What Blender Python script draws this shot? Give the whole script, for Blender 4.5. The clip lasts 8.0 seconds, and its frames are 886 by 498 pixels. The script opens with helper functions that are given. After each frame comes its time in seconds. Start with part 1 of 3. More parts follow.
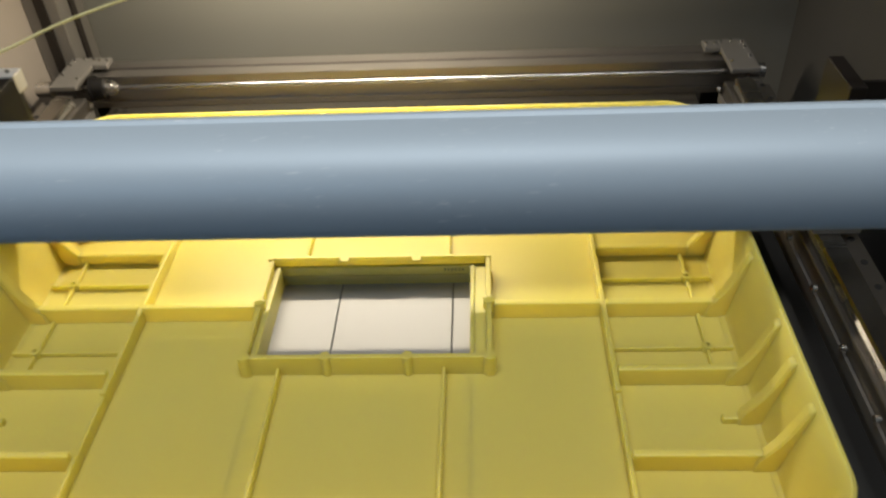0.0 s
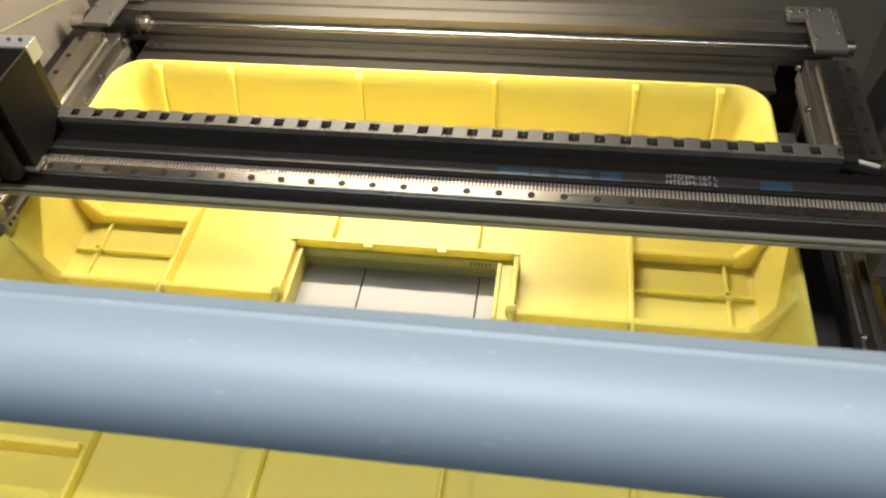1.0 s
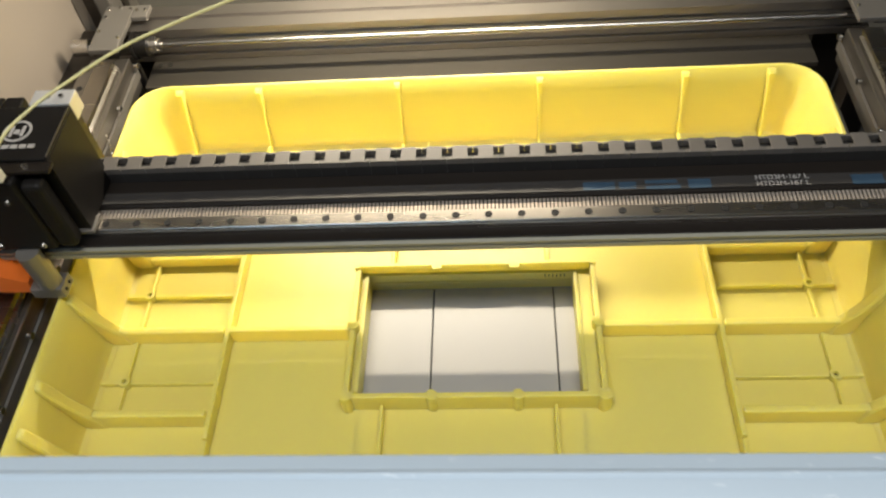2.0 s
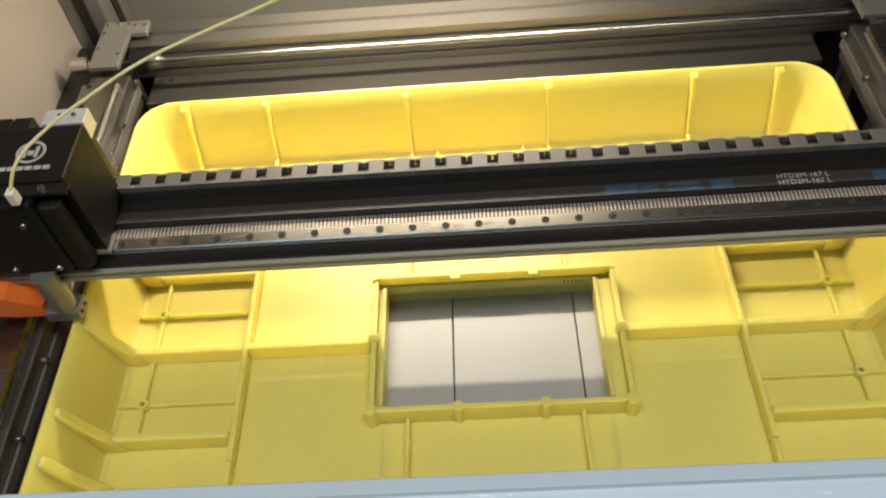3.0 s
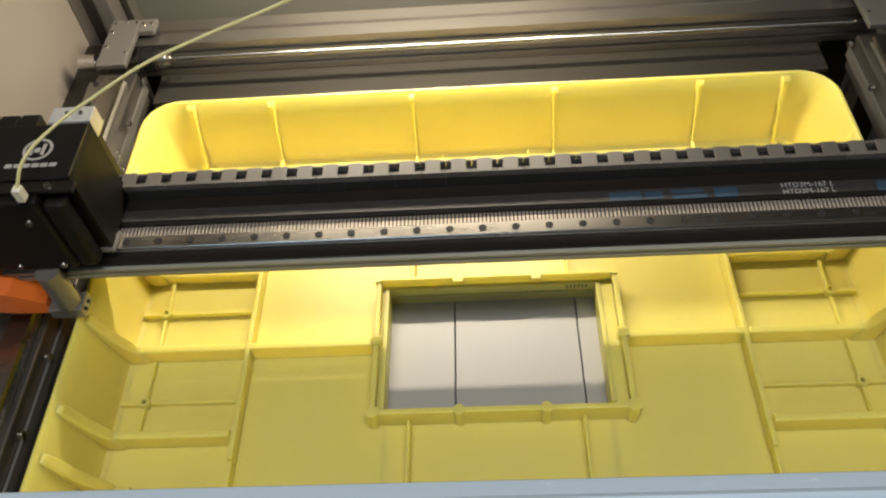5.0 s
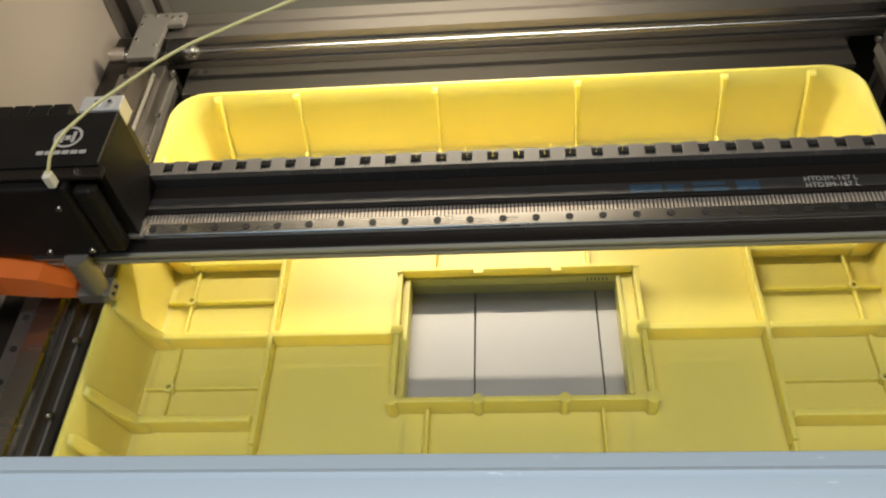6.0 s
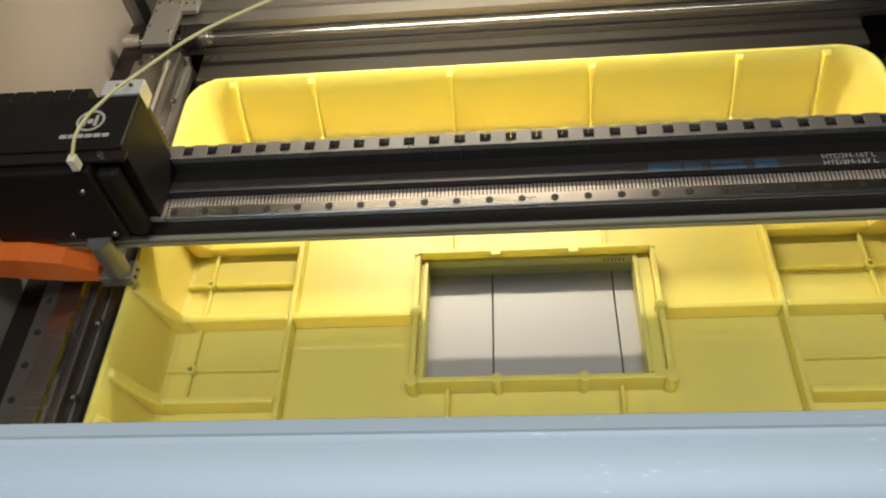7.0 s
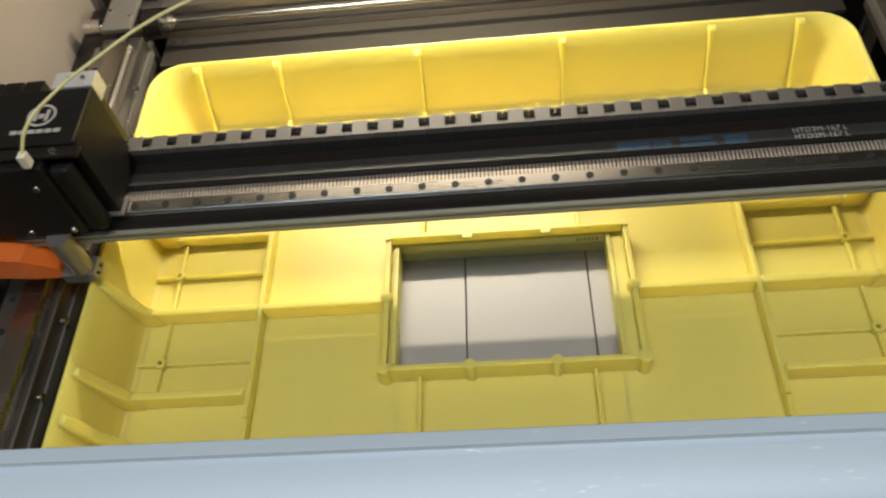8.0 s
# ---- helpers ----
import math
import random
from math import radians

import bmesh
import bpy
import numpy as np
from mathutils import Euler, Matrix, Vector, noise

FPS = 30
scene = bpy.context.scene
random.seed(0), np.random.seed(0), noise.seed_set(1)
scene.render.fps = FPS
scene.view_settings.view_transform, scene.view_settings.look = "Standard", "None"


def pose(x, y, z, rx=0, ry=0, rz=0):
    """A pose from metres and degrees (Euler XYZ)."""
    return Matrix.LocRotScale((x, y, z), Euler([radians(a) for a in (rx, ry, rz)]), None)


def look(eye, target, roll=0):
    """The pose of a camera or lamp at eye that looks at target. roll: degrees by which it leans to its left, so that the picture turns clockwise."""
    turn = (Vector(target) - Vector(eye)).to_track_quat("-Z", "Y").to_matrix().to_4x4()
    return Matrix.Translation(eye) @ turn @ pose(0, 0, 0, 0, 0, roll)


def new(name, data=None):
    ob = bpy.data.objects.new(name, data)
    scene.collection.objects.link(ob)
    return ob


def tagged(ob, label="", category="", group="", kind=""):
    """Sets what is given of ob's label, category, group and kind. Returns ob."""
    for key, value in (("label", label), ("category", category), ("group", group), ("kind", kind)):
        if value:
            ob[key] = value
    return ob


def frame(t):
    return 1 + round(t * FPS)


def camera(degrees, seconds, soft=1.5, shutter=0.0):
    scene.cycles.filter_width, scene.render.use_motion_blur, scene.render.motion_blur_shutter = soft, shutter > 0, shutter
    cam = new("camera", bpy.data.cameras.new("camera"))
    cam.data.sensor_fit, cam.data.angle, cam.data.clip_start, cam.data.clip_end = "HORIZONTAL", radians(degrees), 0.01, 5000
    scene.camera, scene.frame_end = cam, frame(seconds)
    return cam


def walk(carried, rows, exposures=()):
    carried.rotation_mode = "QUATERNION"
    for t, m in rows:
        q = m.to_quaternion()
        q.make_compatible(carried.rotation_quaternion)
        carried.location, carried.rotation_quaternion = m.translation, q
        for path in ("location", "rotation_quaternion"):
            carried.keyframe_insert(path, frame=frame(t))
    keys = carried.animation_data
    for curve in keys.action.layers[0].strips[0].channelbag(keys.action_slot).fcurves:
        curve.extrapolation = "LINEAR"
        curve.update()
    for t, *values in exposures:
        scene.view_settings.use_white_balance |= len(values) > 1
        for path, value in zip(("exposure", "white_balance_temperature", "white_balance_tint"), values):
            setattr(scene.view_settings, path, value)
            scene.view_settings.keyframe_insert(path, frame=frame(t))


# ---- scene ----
cam = camera(57.1, 8.0, 2.2, 0.5)
PATH = [
    (0, (0.107, -0.533, 0.506), (0.001, 1.014, -0.758), -3.4),
    (0.5, (0.139, -0.456, 0.515), (-0.027, 0.961, -0.887), -4.9),
    (1, (0.139, -0.421, 0.564), (-0.125, 0.883, -0.93), -4.5),
    (1.5, (0.076, -0.389, 0.576), (-0.136, 0.874, -0.96), -5.5),
    (2, (0.031, -0.37, 0.593), (-0.117, 0.85, -0.985), -6.8),
    (2.2, (0.018, -0.359, 0.599), (-0.117, 0.846, -0.991), -6.7),
    (3.3, (-0.002, -0.366, 0.59), (-0.099, 0.874, -0.977), -7.0),
    (3.5, (-0.002, -0.363, 0.594), (-0.101, 0.87, -0.977), -6.9),
    (4, (-0.003, -0.363, 0.594), (-0.091, 0.866, -0.981), -6.4),
    (4.5, (-0.004, -0.363, 0.594), (-0.09, 0.873, -0.976), -5.9),
    (6, (0.002, -0.373, 0.593), (-0.168, 0.861, -0.972), -7.8),
    (6.5, (-0.007, -0.379, 0.593), (-0.188, 0.847, -0.977), -8.1),
    (7, (-0.01, -0.382, 0.593), (-0.19, 0.832, -0.985), -8.7),
    (7.5, (-0.009, -0.375, 0.592), (-0.194, 0.82, -1.001), -8.7),
    (8, (0.01, -0.365, 0.589), (-0.159, 0.791, -1.034), -10.3),
]
walk(cam, [(t, look(eye, target, roll)) for t, eye, target, roll in PATH],
     exposures=[(0, -0.1), (0.5, 0.3), (1, 0.3), (1.5, 0.25), (2, 0.35), (3.5, 0.15), (4.5, 0.1), (8, 0.05)])

GANTRY_Y = 0.028   # line of the rail holes across the gantry

# ---- light ----
world = bpy.data.worlds.new("room_air")
scene.world = world
world.use_nodes = True
world.node_tree.nodes["Background"].inputs[0].default_value = (0.62, 0.72, 0.85, 1)
world.node_tree.nodes["Background"].inputs[1].default_value = 0.05


def area_lamp(name, m, sx, sy, power, colour):
    data = bpy.data.lights.new(name, "AREA")
    data.shape, data.size, data.size_y, data.energy, data.color = "RECTANGLE", sx, sy, power, colour
    ob = new(name, data)
    ob.matrix_world = m
    return ob


LED_POWER, ROOM_POWER, FRONT_FILL_POWER = 3.5, 13.6, 3.2
area_lamp("led_glow", pose(-0.07, 0.320, 0.300), 0.36, 0.010, LED_POWER, (1.0, 0.87, 0.66))
# added soft fill from above, no known source; lifts the shaded floor
area_lamp("overhead_fill", pose(0.05, -0.35, 1.565), 1.1, 0.3, ROOM_POWER, (0.97, 0.97, 0.95))
# added bluish fill from an unseen opening, brightens the front bar
area_lamp("front_fill", look((-0.52, -1.75, 1.05), (-0.1, 0, 0.2)), 0.8, 0.8, FRONT_FILL_POWER, (0.50, 0.75, 1.0))


# ---- materials ----
def material(name, base, rough=0.5, metal=0.0, vary=0.08, scale=30.0, bump=0.1, bump_scale=400.0, stretch=(1, 1, 1),
             rough_vary=0.1, stain=0.0, stain_colour=(0.2, 0.2, 0.2), object_vary=0.0, coat=0.0, stain_at=0.6, stain_scale=None, soft_body=0.0, cluster=False):
    m = bpy.data.materials.new(name)
    m.use_nodes = True
    nt = m.node_tree
    n, l = nt.nodes, nt.links
    b = n["Principled BSDF"]
    tc, mp = n.new("ShaderNodeTexCoord"), n.new("ShaderNodeMapping")
    mp.inputs["Scale"].default_value = stretch
    l.new(tc.outputs["Object"], mp.inputs[0])
    big, fine = n.new("ShaderNodeTexNoise"), n.new("ShaderNodeTexNoise")
    for node, s, d in ((big, scale, 5), (fine, bump_scale, 3)):
        node.inputs["Scale"].default_value, node.inputs["Detail"].default_value = s, d
        l.new(mp.outputs[0], node.inputs["Vector"])
    mix = n.new("ShaderNodeMix")
    mix.data_type = "RGBA"
    mix.inputs["A"].default_value = (*[c * (1 - vary) for c in base], 1)
    mix.inputs["B"].default_value = (*[min(1, c * (1 + vary)) for c in base], 1)
    l.new(big.outputs["Fac"], mix.inputs["Factor"])
    colour = mix.outputs["Result"]
    if stain:
        spots, ramp, over = n.new("ShaderNodeTexNoise"), n.new("ShaderNodeMapRange"), n.new("ShaderNodeMix")
        spots.inputs["Scale"].default_value, spots.inputs["Detail"].default_value = stain_scale or scale * 2.3, 8
        l.new(mp.outputs[0], spots.inputs["Vector"])
        ramp.inputs["From Min"].default_value, ramp.inputs["From Max"].default_value = stain_at, stain_at + 0.12
        ramp.inputs["To Max"].default_value = stain
        l.new(spots.outputs["Fac"], ramp.inputs["Value"])
        amount = ramp.outputs["Result"]
        if cluster:
            patch, limit, both = n.new("ShaderNodeTexNoise"), n.new("ShaderNodeMapRange"), n.new("ShaderNodeMath")
            patch.inputs["Scale"].default_value = 16
            limit.inputs["From Min"].default_value, limit.inputs["From Max"].default_value = 0.50, 0.60
            both.operation = "MULTIPLY"
            l.new(tc.outputs["Object"], patch.inputs["Vector"])
            l.new(patch.outputs["Fac"], limit.inputs["Value"])
            l.new(amount, both.inputs[0])
            l.new(limit.outputs["Result"], both.inputs[1])
            amount = both.outputs[0]
        over.data_type = "RGBA"
        over.inputs["B"].default_value = (*stain_colour, 1)
        l.new(amount, over.inputs["Factor"])
        l.new(colour, over.inputs["A"])
        colour = over.outputs["Result"]
    if object_vary:
        info, hsv, rng = n.new("ShaderNodeObjectInfo"), n.new("ShaderNodeHueSaturation"), n.new("ShaderNodeMapRange")
        rng.inputs["To Min"].default_value, rng.inputs["To Max"].default_value = 1 - object_vary, 1 + object_vary
        l.new(info.outputs["Random"], rng.inputs["Value"])
        l.new(rng.outputs["Result"], hsv.inputs["Value"])
        l.new(colour, hsv.inputs["Color"])
        colour = hsv.outputs["Color"]
    l.new(colour, b.inputs["Base Color"])
    rr = n.new("ShaderNodeMapRange")
    rr.inputs["To Min"].default_value, rr.inputs["To Max"].default_value = max(0.02, rough - rough_vary), min(1, rough + rough_vary)
    l.new(big.outputs["Fac"], rr.inputs["Value"])
    l.new(rr.outputs["Result"], b.inputs["Roughness"])
    b.inputs["Metallic"].default_value = metal
    b.inputs["Coat Weight"].default_value = coat
    if soft_body:
        b.inputs["Subsurface Weight"].default_value, b.inputs["Subsurface Scale"].default_value = soft_body, 0.014
        b.inputs["Subsurface Radius"].default_value = (1.0, 0.95, 0.38)
    if bump:
        bp = n.new("ShaderNodeBump")
        bp.inputs["Strength"].default_value, bp.inputs["Distance"].default_value = bump, 0.0006
        l.new(fine.outputs["Fac"], bp.inputs["Height"])
        l.new(bp.outputs[0], b.inputs["Normal"])
    return m


YELLOW = material("yellow_plastic", (0.81, 0.685, 0.165), 0.42, 0, 0.05, 9, 0.22, 260, (0.25, 1, 6), 0.06, soft_body=0.75)
YELLOW_FLOOR = material("yellow_plastic_floor", (0.81, 0.685, 0.165), 0.40, 0, 0.06, 7, 0.16, 420, (1, 0.08, 1), 0.07, 0.12, (0.84, 0.74, 0.25), soft_body=0.45)
BED = material("bed_plate", (0.41, 0.40, 0.38), 0.40, 0.0, 0.06, 14, 0.06, 600, (1, 1, 1), 0.06, 0.12, (0.38, 0.36, 0.33))
ALU = material("brushed_aluminium", (0.40, 0.375, 0.35), 0.32, 0.95, 0.10, 18, 0.05, 500, (0.06, 1, 1), 0.08, 0.15, (0.42, 0.40, 0.37))
ALU_Y = material("brushed_aluminium_long", (0.27, 0.25, 0.225), 0.34, 0.9, 0.10, 18, 0.05, 500, (1, 0.06, 1), 0.08, 0.15, (0.42, 0.40, 0.37))
STEEL = material("ground_steel", (0.42, 0.40, 0.37), 0.26, 1.0, 0.06, 40, 0.02, 800, (0.1, 1, 1), 0.07)
CASE = material("grey_case_metal", (0.24, 0.225, 0.205), 0.42, 0.6, 0.10, 10, 0.05, 500, (1, 1, 1), 0.08, 0.2, (0.30, 0.28, 0.26))
# blue cast of daylight put into the bar's base colour; pale spots are scratches
BAR = material("bar_aluminium_daylit", (0.48, 0.57, 0.65), 0.58, 0.18, 0.13, 12, 0.06, 350, (0.14, 1, 1), 0.08, 0.9, (0.90, 0.93, 0.95), 0, 0, 0.645, 900, cluster=True)
STRIP = material("dull_strip", (0.34, 0.33, 0.27), 0.45, 0.35, 0.12, 25, 0.05, 500, (0.1, 1, 1), 0.08)
BLACK = material("black_anodised", (0.022, 0.0175, 0.0145), 0.33, 0.3, 0.3, 20, 0.05, 700, (0.1, 1, 1), 0.1)
PLASTIC = material("black_plastic", (0.008, 0.007, 0.0065), 0.55, 0, 0.3, 40, 0.12, 900)
CHAIN = material("chain_plastic", (0.125, 0.113, 0.10), 0.5, 0, 0.15, 60, 0.15, 900, (1, 1, 1), 0.1, 0, (0, 0, 0), 0.14)
PLASTIC.node_tree.nodes["Principled BSDF"].inputs["Specular IOR Level"].default_value = 0.22
RUBBER = material("belt_rubber", (0.030, 0.027, 0.025), 0.55, 0, 0.2, 60, 0.2, 1200)
# black belt's teeth, with the lamp's glint put into a pale colour
TOOTH_LIT = material("belt_teeth_lit", (0.60, 0.52, 0.44), 0.32, 0.5, 0.2, 60, 0.1, 1200)
ORANGE = material("orange_plastic", (0.75, 0.16, 0.025), 0.42, 0, 0.08, 40, 0.15, 500)
WIRE = material("wire_sleeve", (0.80, 0.74, 0.36), 0.5, 0, 0.08, 60, 0.1, 900)
WHITE = material("white_plug", (0.78, 0.74, 0.62), 0.45, 0, 0.06, 60, 0.05, 900)
PRINT = material("grey_print", (0.42, 0.40, 0.38), 0.5, 0, 0.06, 60, 0)
BLUEPRINT = material("blue_print", (0.03, 0.062, 0.10), 0.5, 0, 0.2, 160, 0)
SCREW = material("screw_steel", (0.62, 0.60, 0.57), 0.25, 1, 0.1, 80, 0.05, 900)
RAIL = material("gantry_rail_steel", (0.62, 0.58, 0.53), 0.27, 1.0, 0.06, 40, 0.02, 800, (0.1, 1, 1), 0.05)
HOLE = material("dark_bore", (0.012, 0.011, 0.010), 0.7, 0, 0.2, 60, 0)
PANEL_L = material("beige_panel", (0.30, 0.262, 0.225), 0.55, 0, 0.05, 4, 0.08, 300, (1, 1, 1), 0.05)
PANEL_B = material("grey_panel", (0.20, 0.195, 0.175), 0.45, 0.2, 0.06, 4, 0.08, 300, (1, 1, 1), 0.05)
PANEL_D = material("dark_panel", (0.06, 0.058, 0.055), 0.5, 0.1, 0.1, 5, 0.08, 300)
SHELF = material("dull_steel_sheet", (0.11, 0.10, 0.085), 0.34, 0.75, 0.15, 12, 0.05, 500, (0.15, 1, 1), 0.08, 0.25, (0.10, 0.09, 0.08))
ROOM = material("room_paint", (0.24, 0.22, 0.20), 0.8, 0, 0.04, 3, 0.1, 200)
GLOW = bpy.data.materials.new("led_diffuser")
GLOW.use_nodes = True
GLOW.node_tree.nodes["Principled BSDF"].inputs["Emission Color"].default_value = (1, 0.86, 0.66, 1)
GLOW.node_tree.nodes["Principled BSDF"].inputs["Emission Strength"].default_value = 3
# glow of the added sheet behind the opening, not a known source
DAY = bpy.data.materials.new("daylight_fill")
DAY.use_nodes = True
DAY.node_tree.nodes["Principled BSDF"].inputs["Emission Color"].default_value = (0.62, 0.80, 1.0, 1)
DAY.node_tree.nodes["Principled BSDF"].inputs["Emission Strength"].default_value = 0.6


# ---- building ----
def box(bm, x0, x1, y0, y1, z0, z1, bevel=0.0, seg=2):
    vs = [bm.verts.new((x, y, z)) for z in (z0, z1) for x, y in ((x0, y0), (x1, y0), (x1, y1), (x0, y1))]
    fs = [bm.faces.new([vs[i] for i in q]) for q in
          ((3, 2, 1, 0), (4, 5, 6, 7), (0, 1, 5, 4), (1, 2, 6, 5), (2, 3, 7, 6), (3, 0, 4, 7))]
    if bevel:
        es = {e for f in fs for e in f.edges}
        bmesh.ops.bevel(bm, geom=list(es), offset=bevel, segments=seg, affect="EDGES", profile=0.5)


def rod(bm, p, q, r, n=16, r2=None):
    p, q = Vector(p), Vector(q)
    d = q - p
    m = Matrix.Translation((p + q) / 2) @ d.to_track_quat("Z", "Y").to_matrix().to_4x4()
    bmesh.ops.create_cone(bm, cap_ends=True, segments=n, radius1=r, radius2=r if r2 is None else r2, depth=d.length, matrix=m)


def ring(bm, c, r, hole, z0, z1, n=16):
    rows = [[bm.verts.new((c[0] + a * math.cos(2 * math.pi * i / n), c[1] + a * math.sin(2 * math.pi * i / n), z)) for i in range(n)]
            for a, z in ((r, z0), (r, z1), (hole, z1), (hole, z0))]
    for a, b in zip(rows, rows[1:]):
        for i in range(n):
            bm.faces.new((a[i], a[(i + 1) % n], b[(i + 1) % n], b[i]))


def loft(bm, loops, closed=True, caps=True):
    rows = [[bm.verts.new(p) for p in lp] for lp in loops]
    n = len(rows[0])
    for a, b in zip(rows, rows[1:]):
        for i in range(n if closed else n - 1):
            bm.faces.new((a[i], a[(i + 1) % n], b[(i + 1) % n], b[i]))
    if caps:
        bm.faces.new(rows[0][::-1])
        bm.faces.new(rows[-1])


def along_x(bm, profile, x0, x1):
    """A closed (y, z) profile drawn out along x."""
    loft(bm, [[(x, y, z) for y, z in profile] for x in (x0, x1)])


def along_y(bm, profile, y0, y1):
    loft(bm, [[(x, y, z) for x, z in profile] for y in (y0, y1)])


def rounded(hx, hy, r, z, n=6):
    out = []
    for cx, cy, a0 in ((hx - r, hy - r, 0), (r - hx, hy - r, 90), (r - hx, r - hy, 180), (hx - r, r - hy, 270)):
        for i in range(n + 1):
            a = radians(a0 + 90 * i / n)
            out.append((cx + r * math.cos(a), cy + r * math.sin(a), z))
    return out


def thing(name, at, label, category, group="", kind=""):
    ob = new(name)
    ob.empty_display_size = 0.02
    ob.location = at
    return tagged(ob, label, category, group, kind)


def mesh_of(name, bm, mat, smooth=False):
    bmesh.ops.recalc_face_normals(bm, faces=bm.faces)
    me = bpy.data.meshes.new(name)
    bm.to_mesh(me)
    bm.free()
    me.materials.append(mat)
    if smooth:
        me.polygons.foreach_set("use_smooth", [True] * len(me.polygons))
        me.set_sharp_from_angle(angle=radians(35))
    return me


def under(ob, parent):
    ob.parent = parent
    if parent.type == "EMPTY":
        ob.matrix_parent_inverse = Matrix.Translation(-parent.location)
    return ob


def part(name, bm, mat, parent, label="", smooth=False):
    ob = under(new(name, mesh_of(name, bm, mat, smooth)), parent)
    return tagged(ob, label)


def solid(name, bm, mat, label, category, kind="", smooth=False, group=""):
    return tagged(new(name, mesh_of(name, bm, mat, smooth)), label, category, group, kind)


def B(*boxes, bevel=0.0):
    bm = bmesh.new()
    for b in boxes:
        box(bm, *b, bevel=bevel)
    return bm


def screw(parent, at, r=0.003, axis="z", h=0.0018):
    bm = bmesh.new()
    d = {"z": (0, 0, h), "x": (h, 0, 0), "-y": (0, -h, 0)}[axis]
    p = Vector(at)
    rod(bm, p, p + Vector(d), r, 14, r * 0.8)
    s = part("screw", bm, SCREW, parent, "", True)
    bm = bmesh.new()
    rod(bm, p + Vector(d) * 0.9, p + Vector(d) * 1.05, r * 0.45, 6)
    part("socket", bm, HOLE, s)


# ---- the room round the machine ----
def room():
    x0, x1, y0, y1, z0, z1 = -1.9, 1.9, -1.9, 1.3, -0.85, 1.6
    solid("floor", B((x0, x1, y0, y1, z0 - 0.1, z0)), ROOM, "grey painted workshop floor", "floor", "structure")
    solid("ceiling", B((x0, x1, y0, y1, z1, z1 + 0.1)), ROOM, "plain pale ceiling", "ceiling", "structure")
    solid("wall_north", B((x0, x1, y1, y1 + 0.1, z0, z1)), ROOM, "plain pale wall behind the machine", "wall", "structure")
    solid("wall_east", B((x1, x1 + 0.1, y0, y1, z0, z1)), ROOM, "plain pale side wall", "wall", "structure")
    solid("wall_west", B((x0 - 0.1, x0, y0, y1, z0, z1)), ROOM, "plain pale side wall", "wall", "structure")
    # opening and glowing sheet are made up for the bluish front fill
    solid("wall_south", B((x0, -0.95, y0 - 0.1, y0, z0, z1), (0.35, x1, y0 - 0.1, y0, z0, z1), (-0.95, 0.35, y0 - 0.1, y0, z0, 0.60),
                          (-0.95, 0.35, y0 - 0.1, y0, 1.50, z1)), ROOM, "plain pale wall with an opening for the added front fill", "wall", "structure")
    solid("backdrop", B((-1.4, 0.8, y0 - 0.5, y0 - 0.48, 0, 1.5)), DAY, "unseen glowing sheet added as bluish front fill", "sky", "structure")


# ---- the printer's case and frame ----
def case():
    t = 0.012
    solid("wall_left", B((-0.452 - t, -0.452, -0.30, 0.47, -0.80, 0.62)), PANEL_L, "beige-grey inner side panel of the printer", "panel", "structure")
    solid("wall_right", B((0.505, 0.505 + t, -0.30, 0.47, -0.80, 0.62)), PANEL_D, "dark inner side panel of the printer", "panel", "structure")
    solid("wall_back", B((-0.470, 0.505, 0.47, 0.47 + t, -0.80, 0.62)), PANEL_B, "grey metal back panel of the printer", "panel", "structure")
    solid("base", B((-0.482, 0.517, -0.30, 0.482, -0.85, -0.80)), PANEL_D, "dark base of the printer on the floor", "base", "structure")
    # added out of view: keeps the overhead light off the rear metal
    solid("top_shade_panel", B((-0.482, 0.517, 0.14, 0.482, 0.62, 0.635)), PANEL_D, "unseen dark panel added over the back to block overhead light", "panel", "structure")
    # dark tray below the moving frame
    solid("lower_deck", B((-0.470, 0.505, -0.30, 0.47, -0.115, -0.10)), PANEL_D, "dark sheet-metal deck under the heated bed", "deck", "structure")
    solid("side_channel", B((-0.4518, -0.412, -0.29, 0.400, -0.0998, 0.030), bevel=0.002), BLACK, "black metal channel along the side panel", "channel", "structure")
    post = thing("corner_post", (-0.44, 0.44, -0.10), "grey extruded corner post beside the back panel", "post")
    part("post_body", B((-0.4515, -0.408, 0.404, 0.469, -0.10, 0.62), bevel=0.002), CASE, post)
    part("groove_strip", B((-0.4077, -0.4055, 0.430, 0.442, -0.10, 0.62), (-0.4360, -0.4240, 0.4015, 0.4037, -0.10, 0.62)), BLACK, post)


def slot_profile(y0, y1, z0, z1, g=0.006, d=0.004):
    """Extrusion section with two grooves in its front and one in its top."""
    h = (z1 - z0) / 4
    pts = [(y0, z0)]
    for k in (1, 3):
        zc = z0 + k * h
        pts += [(y0, zc - g / 2), (y0 + d, zc - g / 2), (y0 + d, zc + g / 2), (y0, zc + g / 2)]
    yc = (y0 + y1) / 2
    pts += [(y0, z1), (yc - g / 2, z1), (yc - g / 2, z1 - d), (yc + g / 2, z1 - d), (yc + g / 2, z1), (y1, z1), (y1, z0)]
    return pts


